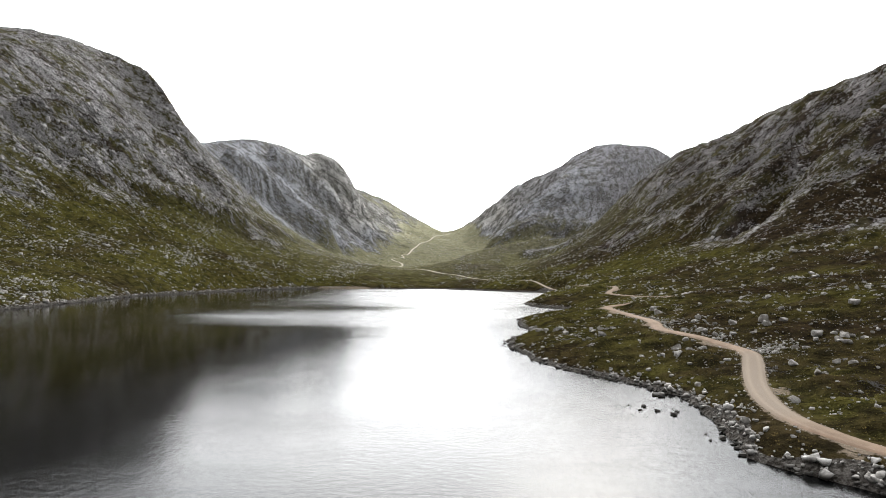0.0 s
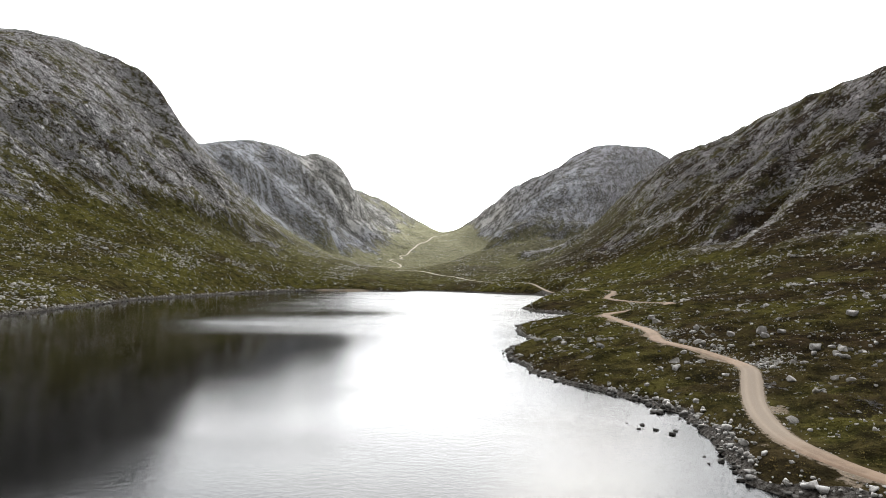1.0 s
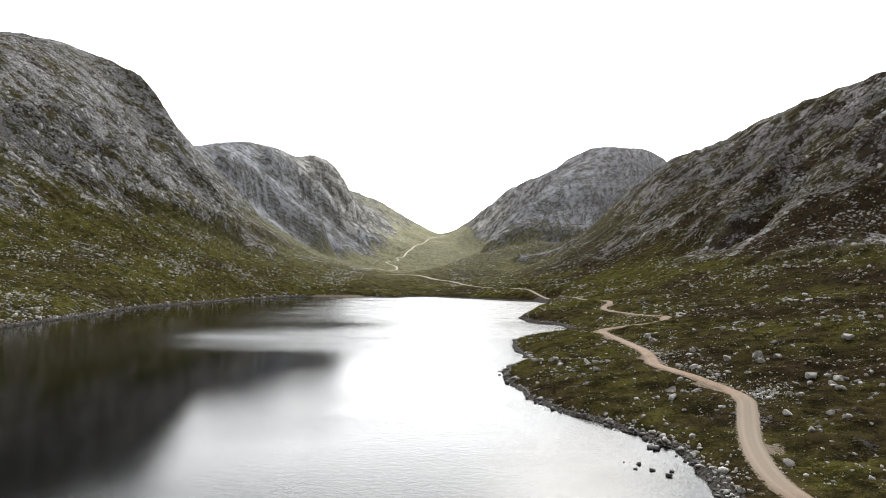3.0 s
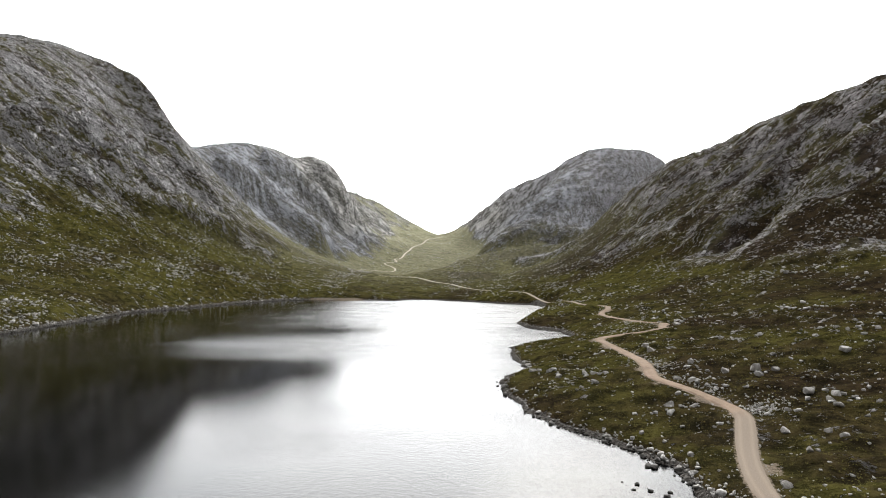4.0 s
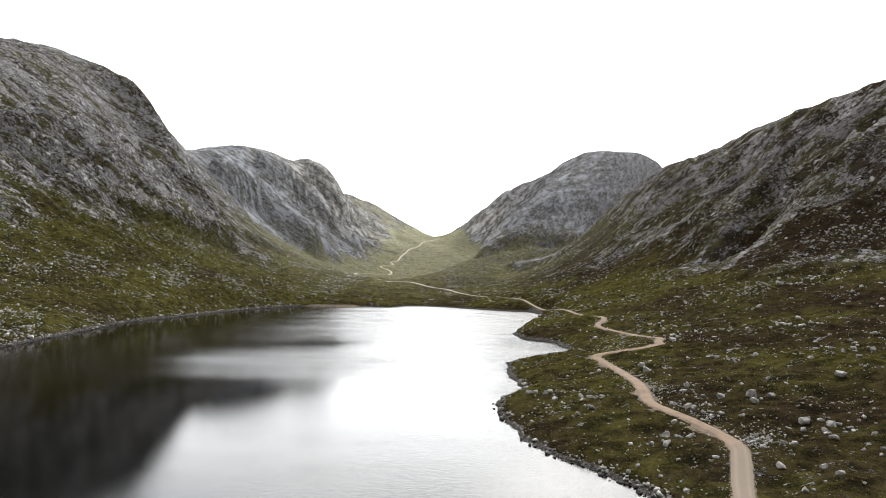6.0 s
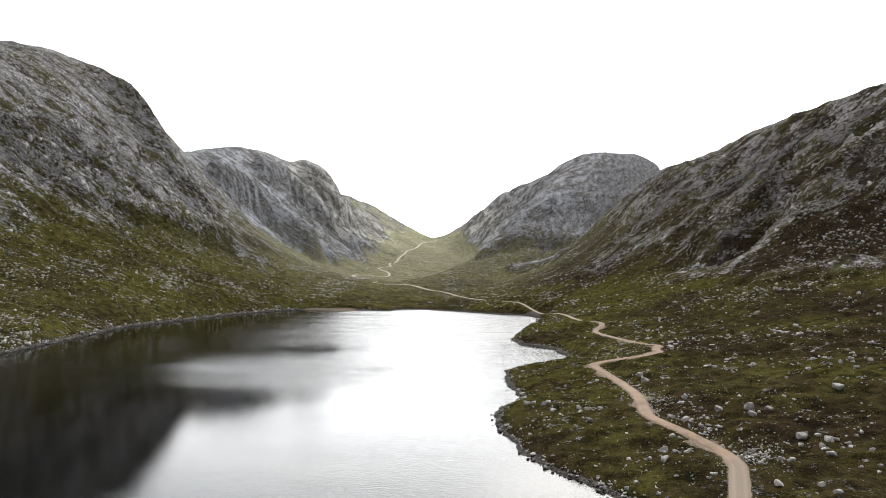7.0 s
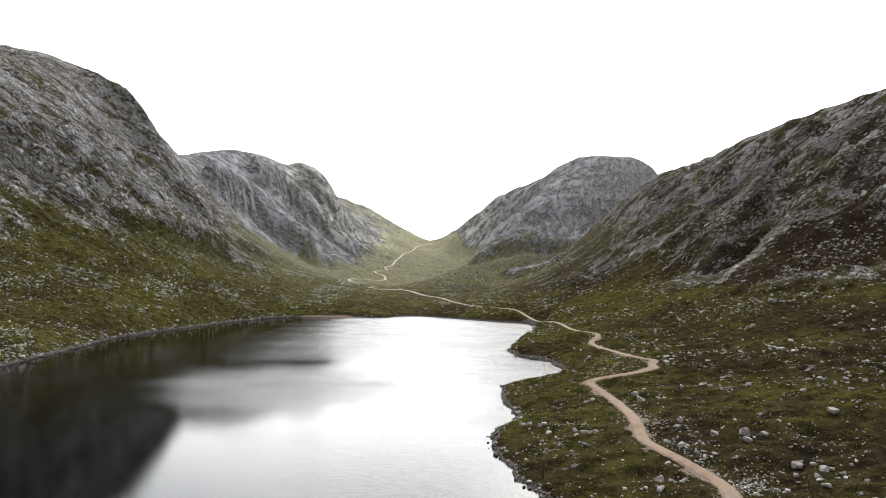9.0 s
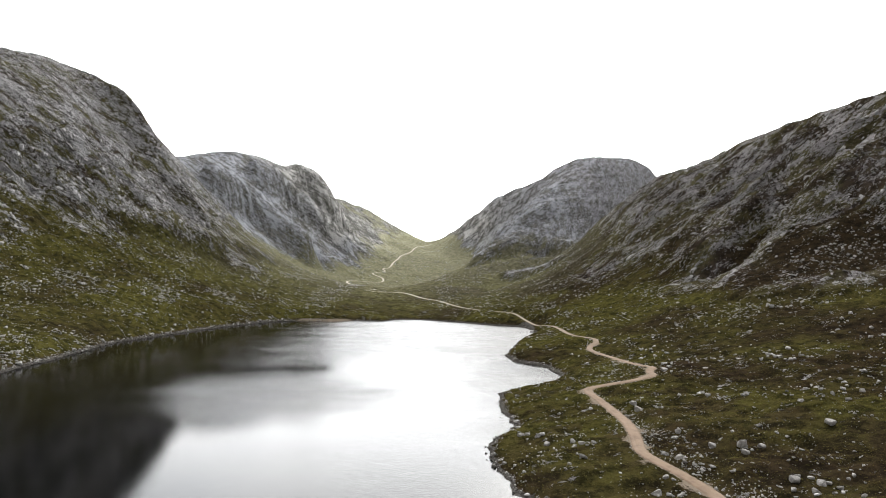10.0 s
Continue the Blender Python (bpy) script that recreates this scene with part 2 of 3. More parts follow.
def water_material():
    n = Nodes("loch_water")
    n.bsdf.inputs["IOR"].default_value = 1.175
    ruff = n.attr("ruffle")
    streak = n.noise(0.05, 5, 0.6, stretch=(0.35, 1.0, 1), turn=(0, 0, 0.12))
    ruff = n.math("MULTIPLY", ruff, n.ramp(streak, 0.30, 0.62, 0.75, 1.15))
    cats_paw = n.noise(3.2, 3, 0.7, stretch=(1.2, 0.45, 1), turn=(0, 0, 0.1))
    ruff = n.math("MULTIPLY", ruff, n.ramp(cats_paw, 0.36, 0.64, 0.78, 1.22))
    chop = n.noise(1.6, 4, 0.65, stretch=(0.8, 1.05, 1), turn=(0, 0, 0.25))
    small = n.noise(6.0, 3, 0.65, stretch=(0.75, 1.1, 1), turn=(0, 0, -0.2))
    swell = n.noise(0.35, 4, 0.6, stretch=(0.9, 0.5, 1))
    h = n.math("ADD", n.math("MULTIPLY", chop, 0.16), n.math("ADD", n.math("MULTIPLY", small, 0.05), n.math("MULTIPLY", swell, 0.13)))
    nrm = n.bump(h, n.math("ADD", 0.05, n.math("MULTIPLY", ruff, 0.55)), 0.45)
    return n.finish((0.0012, 0.0014, 0.0014), n.math("ADD", 0.02, n.math("MULTIPLY", ruff, 0.20)), nrm, 0.5)


def tuft_material():
    n = Nodes("grass_tufts")
    tone = n.island()
    patch = n.noise(0.06, 4, 0.6)
    c = n.mix(n.ramp(tone, 0.0, 1.0), (0.030, 0.027, 0.009), (0.088, 0.076, 0.024))
    c = n.mix(n.ramp(patch, 0.42, 0.66, 0.0, 0.8), c, n.mix(tone, (0.020, 0.014, 0.007), (0.105, 0.074, 0.030)))
    return n.finish(c, 1.0, None, 0.0)


M_GROUND, M_ROAD, M_WATER, M_TUFT = ground_material(), road_material(), water_material(), tuft_material()
M_OUTCROP = outcrop_material()
M_BOULDER, M_STONES = boulder_material("boulder_gneiss"), boulder_material("loose_stones", True)


# ---------------------------------------------------------------- the lie of the land
# shoreline of the loch in plan, clockwise from the south-west
SHORE = [
    (-150, -320), (-146, -100), (-138, 80), (-131, 200), (-132, 250), (-134, 287), (-120, 336), (-110, 367), (-93, 400),
    (-78, 411), (-59, 405), (-43, 413), (-25, 409), (-18, 425), (-4, 427), (18, 412), (40, 390), (62, 378), (57, 330),
    (46, 310), (32, 256), (33, 240), (43, 226), (44, 206), (36, 192), (20.5, 178), (18.5, 158), (20, 142), (13, 128),
    (12, 114), (14, 100), (17, 91), (23, 81), (26.5, 73), (26, 64), (24.5, 55), (23.3, 48), (28, 42), (40, 30), (64, 2),
    (95, -60), (110, -200), (60, -330), (-60, -370),
]
# rounded hills: centre x, y, half-widths, turn, height, steepness
HILLS = [
    (-367, 614, 272, 167, 1.60, 213, 2.19),
    (-272, 576, 25, 101, 1.15, 157, 1.80),
    (-288, 946, 128, 359, 6.04, 174, 2.02),
    (-192, 1068, 55, 102, 0.47, 137, 2.70),
    (-228, 1291, 279, 106, 0.91, 90, 2.49),
    (336, 1163, 479, 105, 1.08, 170, 3.35),
    (201, 1070, 69, 186, 0.67, 118, 2.67),
    (368, 370, 118, 209, -1.50, 105, 4.11),
    (324, 436, 111, 208, 0.37, 136.3, 4.50),
    (214, 567, 251, 82, 1.54, 108, 1.64),
    (187, 1052, 61, 91, 0.74, 112, 2.34),
    (294, 1018, 79, 120, 0.36, 118, 2.62),
    (-570, 400, 190, 240, 0.0, 270, 2.8),
    (-470, -80, 200, 300, 0.1, 170, 3.0),
    (620, -120, 240, 300, 0.1, 170, 3.0),
    (-40, -900, 500, 260, 0.0, 180, 2.2),
]
# whaleback ribs on the hillsides: line in plan, height, half-width
RIBS = [
    ([(-256, 800), (-240, 826), (-213, 842), (-190, 848), (-160, 851)], 24, 16),
    ([(-234, 919), (-216, 949), (-176, 964), (-145, 969), (-116, 974)], 16, 14),
    ([(-184, 1037), (-150, 1017), (-124, 1050)], 6, 13),
    ([(100, 800), (149, 800), (225, 860)], 10, 16),
    ([(60, 699), (92, 707), (125, 719), (156, 722)], 8, 11),
    ([(81, 621), (104, 640), (122, 600)], 4, 8),
    ([(-268, 436), (-262, 452), (-248, 462), (-229, 458)], 15, 14),
    ([(-236, 429), (-222, 440), (-206, 462), (-190, 480), (-165, 510)], 10, 10),
    ([(-157, 563), (-146, 578), (-140, 584)], 4, 7),
    ([(198, 385), (172, 362), (152, 352)], 8, 11),
    ([(206, 438), (222, 428), (243, 418)], 7, 10),
    ([(236, 403), (240, 390), (249, 377)], 5, 8),
    ([(212, 336), (228, 345), (250, 350)], 5, 9),
    ([(141, 262), (153, 257), (163, 258)], 2.0, 8),
    ([(156, 244), (168, 249), (182, 250)], 2.0, 8),
]
# low knolls in the moor: x, y, radius, height
KNOLLS = [(58, 249, 6.5, 1.5), (41, 424, 12, 1.6), (60, 420, 9, 1.2), (22, 468, 9, 1.2)]
# a deep gully in the eastern hillside
GULLY = [(222, 372), (200, 356), (186, 349), (172, 338), (158, 329), (144, 322)]
# centre line of the gravel track
TRACK = [
    (60, 14), (46, 29), (36, 39), (30.8, 45.2), (29, 50), (29.2, 56), (31, 63), (34, 71), (37.5, 78.5), (39.9, 84), (40.3, 89),
    (38.7, 95), (36.5, 103), (36.0, 108.5), (38, 116), (40.2, 129), (40.6, 146), (39.6, 158), (41.5, 161.6), (46, 163), (55, 167),
    (62.2, 173.5), (62.2, 179.5), (66, 185), (63.3, 190), (62.4, 211), (58.6, 235.5), (65.5, 244), (66, 252), (60.6, 269), (64.5, 315), (66, 358), (60, 389),
    (51, 415), (28, 458), (14, 512), (4, 516), (-5, 531), (-17, 562), (-30, 572), (-44, 572), (-52, 578),
    (-53, 590), (-47, 612), (-46, 626), (-51, 633), (-62, 650), (-77, 681), (-88, 738), (-93, 790), (-89, 820), (-72, 828), (-59, 841),
    (-54, 852), (-54, 872), (-57, 886), (-64, 892), (-71, 898), (-72, 905), (-66, 917), (-57, 931), (-56, 938), (-61, 944), (-58, 953),
    (-50, 964), (-49, 1000), (-41, 1034), (-40, 1057), (-29, 1084), (-22, 1104), (-19, 1135), (-17, 1150), (-12, 1162), (-1, 1185), (13, 1210),
]


def step(a):
    a = np.clip(a, 0, 1)
    return a * a * (3 - 2 * a)


def hashed(i, j, seed):
    h = (i * 374761393 + j * 668265263 + seed * 2147483647) & 0xFFFFFFFF
    h = ((h ^ (h >> 13)) * 1274126177) & 0xFFFFFFFF
    return (h ^ (h >> 16)) & 0xFFFFFFFF


def perlin(x, y, seed=0):
    i, j = np.floor(x).astype(np.int64), np.floor(y).astype(np.int64)
    u, v = x - i, y - j
    su, sv = u * u * u * (u * (u * 6 - 15) + 10), v * v * v * (v * (v * 6 - 15) + 10)

    def corner(a, b):
        ang = hashed(i + a, j + b, seed) * (2 * math.pi / 4294967296.0)
        return np.cos(ang) * (u - a) + np.sin(ang) * (v - b)

    top = corner(0, 0) * (1 - su) + corner(1, 0) * su
    low = corner(0, 1) * (1 - su) + corner(1, 1) * su
    return (top * (1 - sv) + low * sv) * 1.4


def fbm(x, y, seed=0, octaves=4, gain=0.5):
    s, a = 0.0, 1.0
    for k in range(octaves):
        s = s + a * perlin(x * 2.03 ** k + 17.1 * k, y * 2.03 ** k - 9.3 * k, seed + k)
        a *= gain
    return s


def ridged(x, y, seed=0, octaves=4, gain=0.5):
    s, a = 0.0, 1.0
    for k in range(octaves):
        s = s + a * (1 - 2 * np.abs(perlin(x * 2.1 ** k + 5.7 * k, y * 2.1 ** k + 3.1 * k, seed + k)))
        a *= gain
    return s


def smooth_line(points, times=3):
    """Corner cutting, so that a plan line runs in curves; its ends stay."""
    p = np.array(points, float)
    for _ in range(times):
        q = np.empty((2 * len(p) - 2, 2))
        q[0::2], q[1::2] = 0.75 * p[:-1] + 0.25 * p[1:], 0.25 * p[:-1] + 0.75 * p[1:]
        p = np.vstack([p[:1], q, p[-1:]])
    return p


def line_dist(x, y, line):
    """Distance of plan points to a line, and how far along it the nearest place lies (in points)."""
    best, where = np.full(x.shape, 1e18), np.zeros(x.shape)
    for k in range(len(line) - 1):
        (ax, ay), (bx, by) = line[k], line[k + 1]
        dx, dy = bx - ax, by - ay
        t = np.clip(((x - ax) * dx + (y - ay) * dy) / (dx * dx + dy * dy + 1e-12), 0, 1)
        d = (x - ax - t * dx) ** 2 + (y - ay - t * dy) ** 2
        near = d < best
        best, where = np.where(near, d, best), np.where(near, k + t, where)
    return np.sqrt(best), where


def track_dist(x, y, reach=14.0):
    """Distance to the track, told only within reach of it, and the nearest place along it."""
    best, where = np.full(x.shape, reach), np.zeros(x.shape)
    for k in range(0, len(TRACK_LINE) - 1, 8):
        part_line = TRACK_LINE[k:k + 9]
        lo, hi = part_line.min(0) - reach, part_line.max(0) + reach
        m = np.where((x > lo[0]) & (x < hi[0]) & (y > lo[1]) & (y < hi[1]))[0]
        if len(m):
            d, a = line_dist(x[m], y[m], part_line)
            closer = d < best[m]
            best[m], where[m] = np.where(closer, d, best[m]), np.where(closer, a + k, where[m])
    return best, where


def shore_dist(x, y):
    """Distance to the shoreline, negative over the water."""
    p = np.array(SHORE, float)
    best, inside = np.full(x.shape, 1e18), np.zeros(x.shape, bool)
    for (ax, ay), (bx, by) in zip(p, np.roll(p, -1, 0)):
        dx, dy = bx - ax, by - ay
        t = np.clip(((x - ax) * dx + (y - ay) * dy) / (dx * dx + dy * dy), 0, 1)
        best = np.minimum(best, (x - ax - t * dx) ** 2 + (y - ay - t * dy) ** 2)
        if dy:
            inside ^= ((ay > y) != (by > y)) & (x < ax + (y - ay) * dx / dy)
    d = np.where(inside, -1, 1) * np.sqrt(best)
    near = np.clip(1 - np.abs(d) / 25, 0, 1)
    return d + near * (0.9 * perlin(x / 5.2, y / 5.2, 71) + 0.5 * perlin(x / 2.1, y / 2.1, 72))


def hill_height(x, y):
    s = 0.0
    for cx, cy, ra, rb, th, h, p in HILLS:
        c, sn = math.cos(th), math.sin(th)
        u, v = ((x - cx) * c + (y - cy) * sn) / ra, (-(x - cx) * sn + (y - cy) * c) / rb
        s = s + (h * np.exp(-np.sqrt(u * u + v * v + 1e-9) ** p)) ** 5
    return (s + 1e-9) ** 0.2


def base_land(x, y, d):
    near = 1 - step((y - 180) / 200)
    floor = 0.3 + 0.7 * step((d - 0.8) / 3) + 0.055 * np.clip(d, 0, 150) + 0.07 * np.clip(d - 3, 0, 60) * near
    floor = floor + 72 * step((y - 800) / 520) - 0.03 * np.clip(y - 1320, 0, 900)
    land = floor + hill_height(x, y)
    cap, k = 0.3 + 0.58 * np.maximum(d, 0) + 0.0012 * np.maximum(d, 0) ** 2, 1.5 + 0.08 * np.maximum(d, 0)
    h = np.clip(0.5 + 0.5 * (cap - land) / k, 0, 1)
    return cap * (1 - h) + land * h - k * h * (1 - h), floor


TRACK_LINE = smooth_line(TRACK)


def slabs(u, v, seed):
    """Tilted angular slabs: height within cells of uneven shape."""
    iu, iv = np.floor(u).astype(np.int64), np.floor(v).astype(np.int64)
    chance = lambda i, j, k: hashed(i, j, k) / 4294967296.0
    best, out = np.full_like(u, 9.0), np.zeros_like(u)
    for a in (-1, 0, 1):
        for b in (-1, 0, 1):
            ci, cj = iu + a, iv + b
            du, dv = u - ci - 0.1 - 0.8 * chance(ci, cj, seed), v - cj - 0.1 - 0.8 * chance(ci, cj, seed + 1)
            dist = du * du + dv * dv
            own = chance(ci, cj, seed + 2) - 0.5 + 1.2 * du * (chance(ci, cj, seed + 3) - 0.5) + 1.2 * dv * (chance(ci, cj, seed + 4) - 0.5)
            out = np.where(dist < best, own, out)
            best = np.minimum(best, dist)
    return out


def terrain(x, y):
    """Height of the ground, and how rocky, heathery, peaty and gravelly it is there."""
    d = shore_dist(x, y)
    z, floor = base_land(x, y, d)
    above = np.clip(z - floor, 0, None)
    ribbed = np.zeros_like(z)
    for line, h, w in RIBS:
        rd = line_dist(x, y, line)[0]
        z = z + h * np.exp(-(rd / (1.1 * w)) ** 4) - 0.40 * h * np.exp(-((rd - 1.9 * w) / (0.7 * w)) ** 2)
        ribbed = np.maximum(ribbed, np.exp(-(rd / (1.1 * w)) ** 2))
    inland = step((d - 2) / 14)
    # bare rock: higher up, in streaks that run down the slopes
    along, through_bed = 0.82 * np.abs(x) + 0.57 * z, 0.82 * z - 0.57 * np.abs(x) + 0.12 * y
    streak = fbm(along / 95 + 0.3 * perlin(x / 60, y / 60, 5), through_bed / 26, 11, 4) + 0.3 * fbm(along / 30, through_bed / 7 + y / 40, 12, 2)
    right = step((x - 60) / 60) * (1 - step((y - 560) / 200))
    high = above * (1 + 1.5 * step((y - 700) / 220)) + 26 * step((y - 640) / 120) * step((x - 40) / 50) * step((above - 1) / 8)
    rock = step((high - 28 + 10 * right + 38 * streak) / 64) * (0.54 - 0.14 * right)
    rock = rock * (1 - 0.45 * step((y - 1120) / 160) * step((60 - x) / 60))
    gd, ga = line_dist(x, y, np.array(GULLY, float))
    z = z - 11 * np.exp(-(gd / 9) ** 2) * np.sin(np.clip(ga / (len(GULLY) - 1), 0.02, 0.98) * math.pi) ** 0.5
    # crags: ledges and ribs along the beds
    wx, wy = x + 9 * perlin(x / 33, y / 33, 21), y + 9 * perlin(x / 33, y / 33, 22)
    crag = 5.5 * (ridged(along / 170 + wy / 120, through_bed / 34 + wy / 75, 31, 2) - 0.6) + 2.6 * (ridged(along / 46, through_bed / 12 + wy / 50, 41, 3, 0.5) - 0.75)
    lift = through_bed / 11.0 + 1.0 * fbm(x / 50, y / 30, 51, 3)
    frac = lift - np.floor(lift)
    ledge = (step((frac - 0.38) / 0.22) - frac) * 7.5 * np.clip(0.6 + fbm(x / 55, y / 55, 55, 2), 0, 1.2)
    rough = 1.6 * ridged(along / 13, through_bed / 5.5 + wy / 14, 61, 3, 0.6) - 1.1
    su, sv = along / 14 + 0.35 * perlin(x / 14, y / 14, 71), through_bed / 9 + y / 15
    rough = rough + 3.2 * slabs(su, sv, 711) + 1.6 * slabs(2.7 * su + 0.2 * sv, 2.5 * sv, 721)
    # thin beds stand out as laminated steps
    thin = through_bed / 3.6 + 0.9 * fbm(along / 30, y / 24, 57, 3)
    cut = thin - np.floor(thin)
    rough = 0.75 * rough + 1.9 * (step((cut - 0.25) / 0.3) - cut) * np.clip(0.5 + 1.2 * fbm(x / 24, y / 24, 59, 2), 0, 1.3)
    far = step((y - 620) / 220)
    crest = 1 - 0.72 * step((above - 80) / 60)
    z = z + np.clip(rock * 1.35, 0, 1) * inland * crest * (1 + 0.10 * far) * (crag + ledge + rough)
    # ribs and chimneys down the cliffs at the head of the glen
    turn = np.arctan2(y - 1075, x + 235) + 0.10 * perlin(x / 40, y / 40, 141)
    cliff = step((-100 - x) / 40) * step((y - 860) / 80) * step((above - 30) / 40) * (1 - 0.6 * step((above - 125) / 25))
    z = z + 4.5 * cliff * (ridged(turn * 9, above / 160, 143, 3) - 0.7)
    z = z + 2.6 * far * step((x - 40) / 40) * step((above - 20) / 30) * (ridged(along / 150 + y / 210, through_bed / 17 + y / 40, 147, 3) - 0.7)
    for kx, ky, kr, kh in KNOLLS:
        z = z + kh * np.exp(-((x - kx) ** 2 + (y - ky) ** 2) / kr ** 2)
    rock = np.maximum(rock, 0.45 * np.exp(-((gd - 14) / 12) ** 2))
    rock = np.maximum(rock, 0.50 * ribbed)
    # turf on the ledges, bare rock on their risers
    rock = rock + np.clip(rock * 2, 0, 1) * (0.34 * step((frac - 0.3) / 0.1) * step((0.75 - frac) / 0.1) - 0.19)
    # grass slopes and the hummocky bank
    hum = 0.85 * fbm(x / 17, y / 14, 81, 3) + 0.42 * fbm(x / 4.5, y / 4.0, 85, 2)
    hum = hum + 1.4 * fbm(x / 40, y / 25, 88, 2) * step((d - 40) / 60)
    z = z + (1 - 0.6 * rock) * hum * step((d - 1.0) / 9)
    z = z + 0.12 * fbm(x / 1.1, y / 1.1, 91, 2) * step((d - 0.3) / 2)
    # bed of the loch
    bed = -0.25 - 0.22 * np.clip(-d, 0, 40)
    bank = step((d + 0.6) / 1.0)
    z = np.where(d < 0.4, bed * (1 - bank) + np.minimum(z, 0.5) * bank, z)
    # the track is cut into the slope
    td, ta = track_dist(x, y)
    tz = np.interp(ta, np.arange(len(TRACK_LINE)), TRACK_Z)
    near = 1 - step((td - 1.5) / 4.6)
    z = z * (1 - near) + (tz - 0.05 - 0.10 * step((td - 1.0) / 0.6)) * near
    bank = step((230 - y) / 80) * step((d - 1) / 3) * step((x - 5) / 10)
    hags = 0.55 * step((fbm(x / 11, y / 8, 103, 3) - 0.16) / 0.16) * bank
    strip = 0.75 * step((9 - d) / 4) * step((72 - y) / 14) * step((x - 5) / 10)
    bog = 0.75 * step((84 - y) / 16) * step((x - 33) / 6) * step((fbm(x / 9, y / 9, 107, 2) + 0.5) / 0.3)
    strip = np.maximum(strip, bog)
    peat = np.clip(np.maximum(np.maximum(step((2.6 - d) / 1.6) * 0.8 * step((y + 40) / 60), hags), strip), 0, 1)
    gravel = step((1.8 - td) / 0.6) * 0.55 + 0.55 * step((fbm(x / 7, y / 7, 95, 2) - 0.15) / 0.3) * step((4.2 - td) / 2.0)
    gravel = np.maximum(gravel, 0.42 * np.exp(-((x - 42.6) / 2.0) ** 4 - ((y - 86.5) / 4.2) ** 4))
    gravel = np.maximum(gravel * step((350 - y) / 150), 0.42 * np.exp(-((x - 42) / 2.6) ** 4 - ((y - 119) / 6) ** 4))
    beach = np.exp(-((x + 62) / 19) ** 4 - ((y - 408) / 6) ** 4) * step((2.6 - d) / 1.2)
    gravel = np.maximum(gravel, beach)
    shore = step((1.5 - d) / 0.9) * (1 - beach)
    heath = np.clip(0.06 + 0.75 * step((x - 60) / 190) - 0.22 * step(-x / 60) + 0.45 * fbm(x / 70, y / 70, 99, 3) + 0.10 * bank, 0, 1)
    glen = np.exp(-((x + 40) / 260) ** 4)
    # pale: weight of the haze and sunlight painted on the far ground
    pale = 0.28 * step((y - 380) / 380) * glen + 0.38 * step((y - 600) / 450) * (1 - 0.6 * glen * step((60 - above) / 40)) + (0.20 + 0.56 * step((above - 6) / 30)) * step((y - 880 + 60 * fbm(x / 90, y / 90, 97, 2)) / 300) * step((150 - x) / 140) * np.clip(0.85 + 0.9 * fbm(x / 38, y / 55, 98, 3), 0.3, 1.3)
    return z, rock * inland, heath, peat, gravel, shore, np.clip(pale, 0, 1)


tx, ty = TRACK_LINE[:, 0], TRACK_LINE[:, 1]
tb = base_land(tx, ty, shore_dist(tx, ty))[0]
tb = tb + 0.42 * fbm(tx / 17, ty / 17, 81, 2)
TRACK_Z = np.convolve(np.pad(tb, 4, "edge"), np.ones(9) / 9, "valid")


def grid_mesh(name, verts, rows, cols, attrs, material, wrap=False):
    me = bpy.data.meshes.new(name)
    i = np.arange(rows * cols).reshape(rows, cols)
    j = np.roll(i, -1, 1) if wrap else i[:, 1:]
    i0 = i if wrap else i[:, :-1]
    q = np.stack([i0[:-1], j[:-1], j[1:], i0[1:]], -1).reshape(-1, 4)
    me.vertices.add(len(verts))
    me.vertices.foreach_set("co", verts.astype(np.float32).ravel())
    me.loops.add(q.size)
    me.loops.foreach_set("vertex_index", q.astype(np.int32).ravel())
    me.polygons.add(len(q))
    me.polygons.foreach_set("loop_start", np.arange(0, q.size, 4, dtype=np.int32))
    me.polygons.foreach_set("use_smooth", np.ones(len(q), bool))
    for key, val in attrs.items():
        me.attributes.new(key, "FLOAT", "POINT").data.foreach_set("value", val.astype(np.float32).ravel())
    me.update(calc_edges=True)
    me.materials.append(material)
    return new(name, me)


def build_ground():
    """One sheet of ground round the landing of the loch, finer near its head and coarser behind."""
    fine = np.radians(np.linspace(-39, 39, 660))
    rest = np.radians(np.linspace(39, 321, 104)[1:-1])
    az = np.concatenate([fine, rest])
    r = np.concatenate([np.linspace(6, 36, 12)[:-1], np.geomspace(36, 160, 310)[:-1], np.geomspace(160, 760, 560)[:-1], np.geomspace(760, 1400, 140)[:-1], np.geomspace(1400, 4300, 45)])
    x, y = np.outer(r, np.sin(az)).ravel(), np.outer(r, np.cos(az)).ravel()
    z, rock, heath, peat, gravel, shore, pale = terrain(x, y)
    # clockwise azimuth: turn the order for upward normals
    v = np.stack([x, y, z], 1).reshape(len(r), len(az), 3)[:, ::-1].reshape(-1, 3)
    flip = lambda a: a.reshape(len(r), len(az))[:, ::-1].ravel()
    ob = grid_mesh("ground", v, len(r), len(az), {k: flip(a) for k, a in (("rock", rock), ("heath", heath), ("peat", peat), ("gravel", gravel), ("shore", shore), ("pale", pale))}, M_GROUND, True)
    return tagged(ob, "hummocky moorland and steep rocky hillsides with grass and heather", "ground", kind="structure")


build_ground()


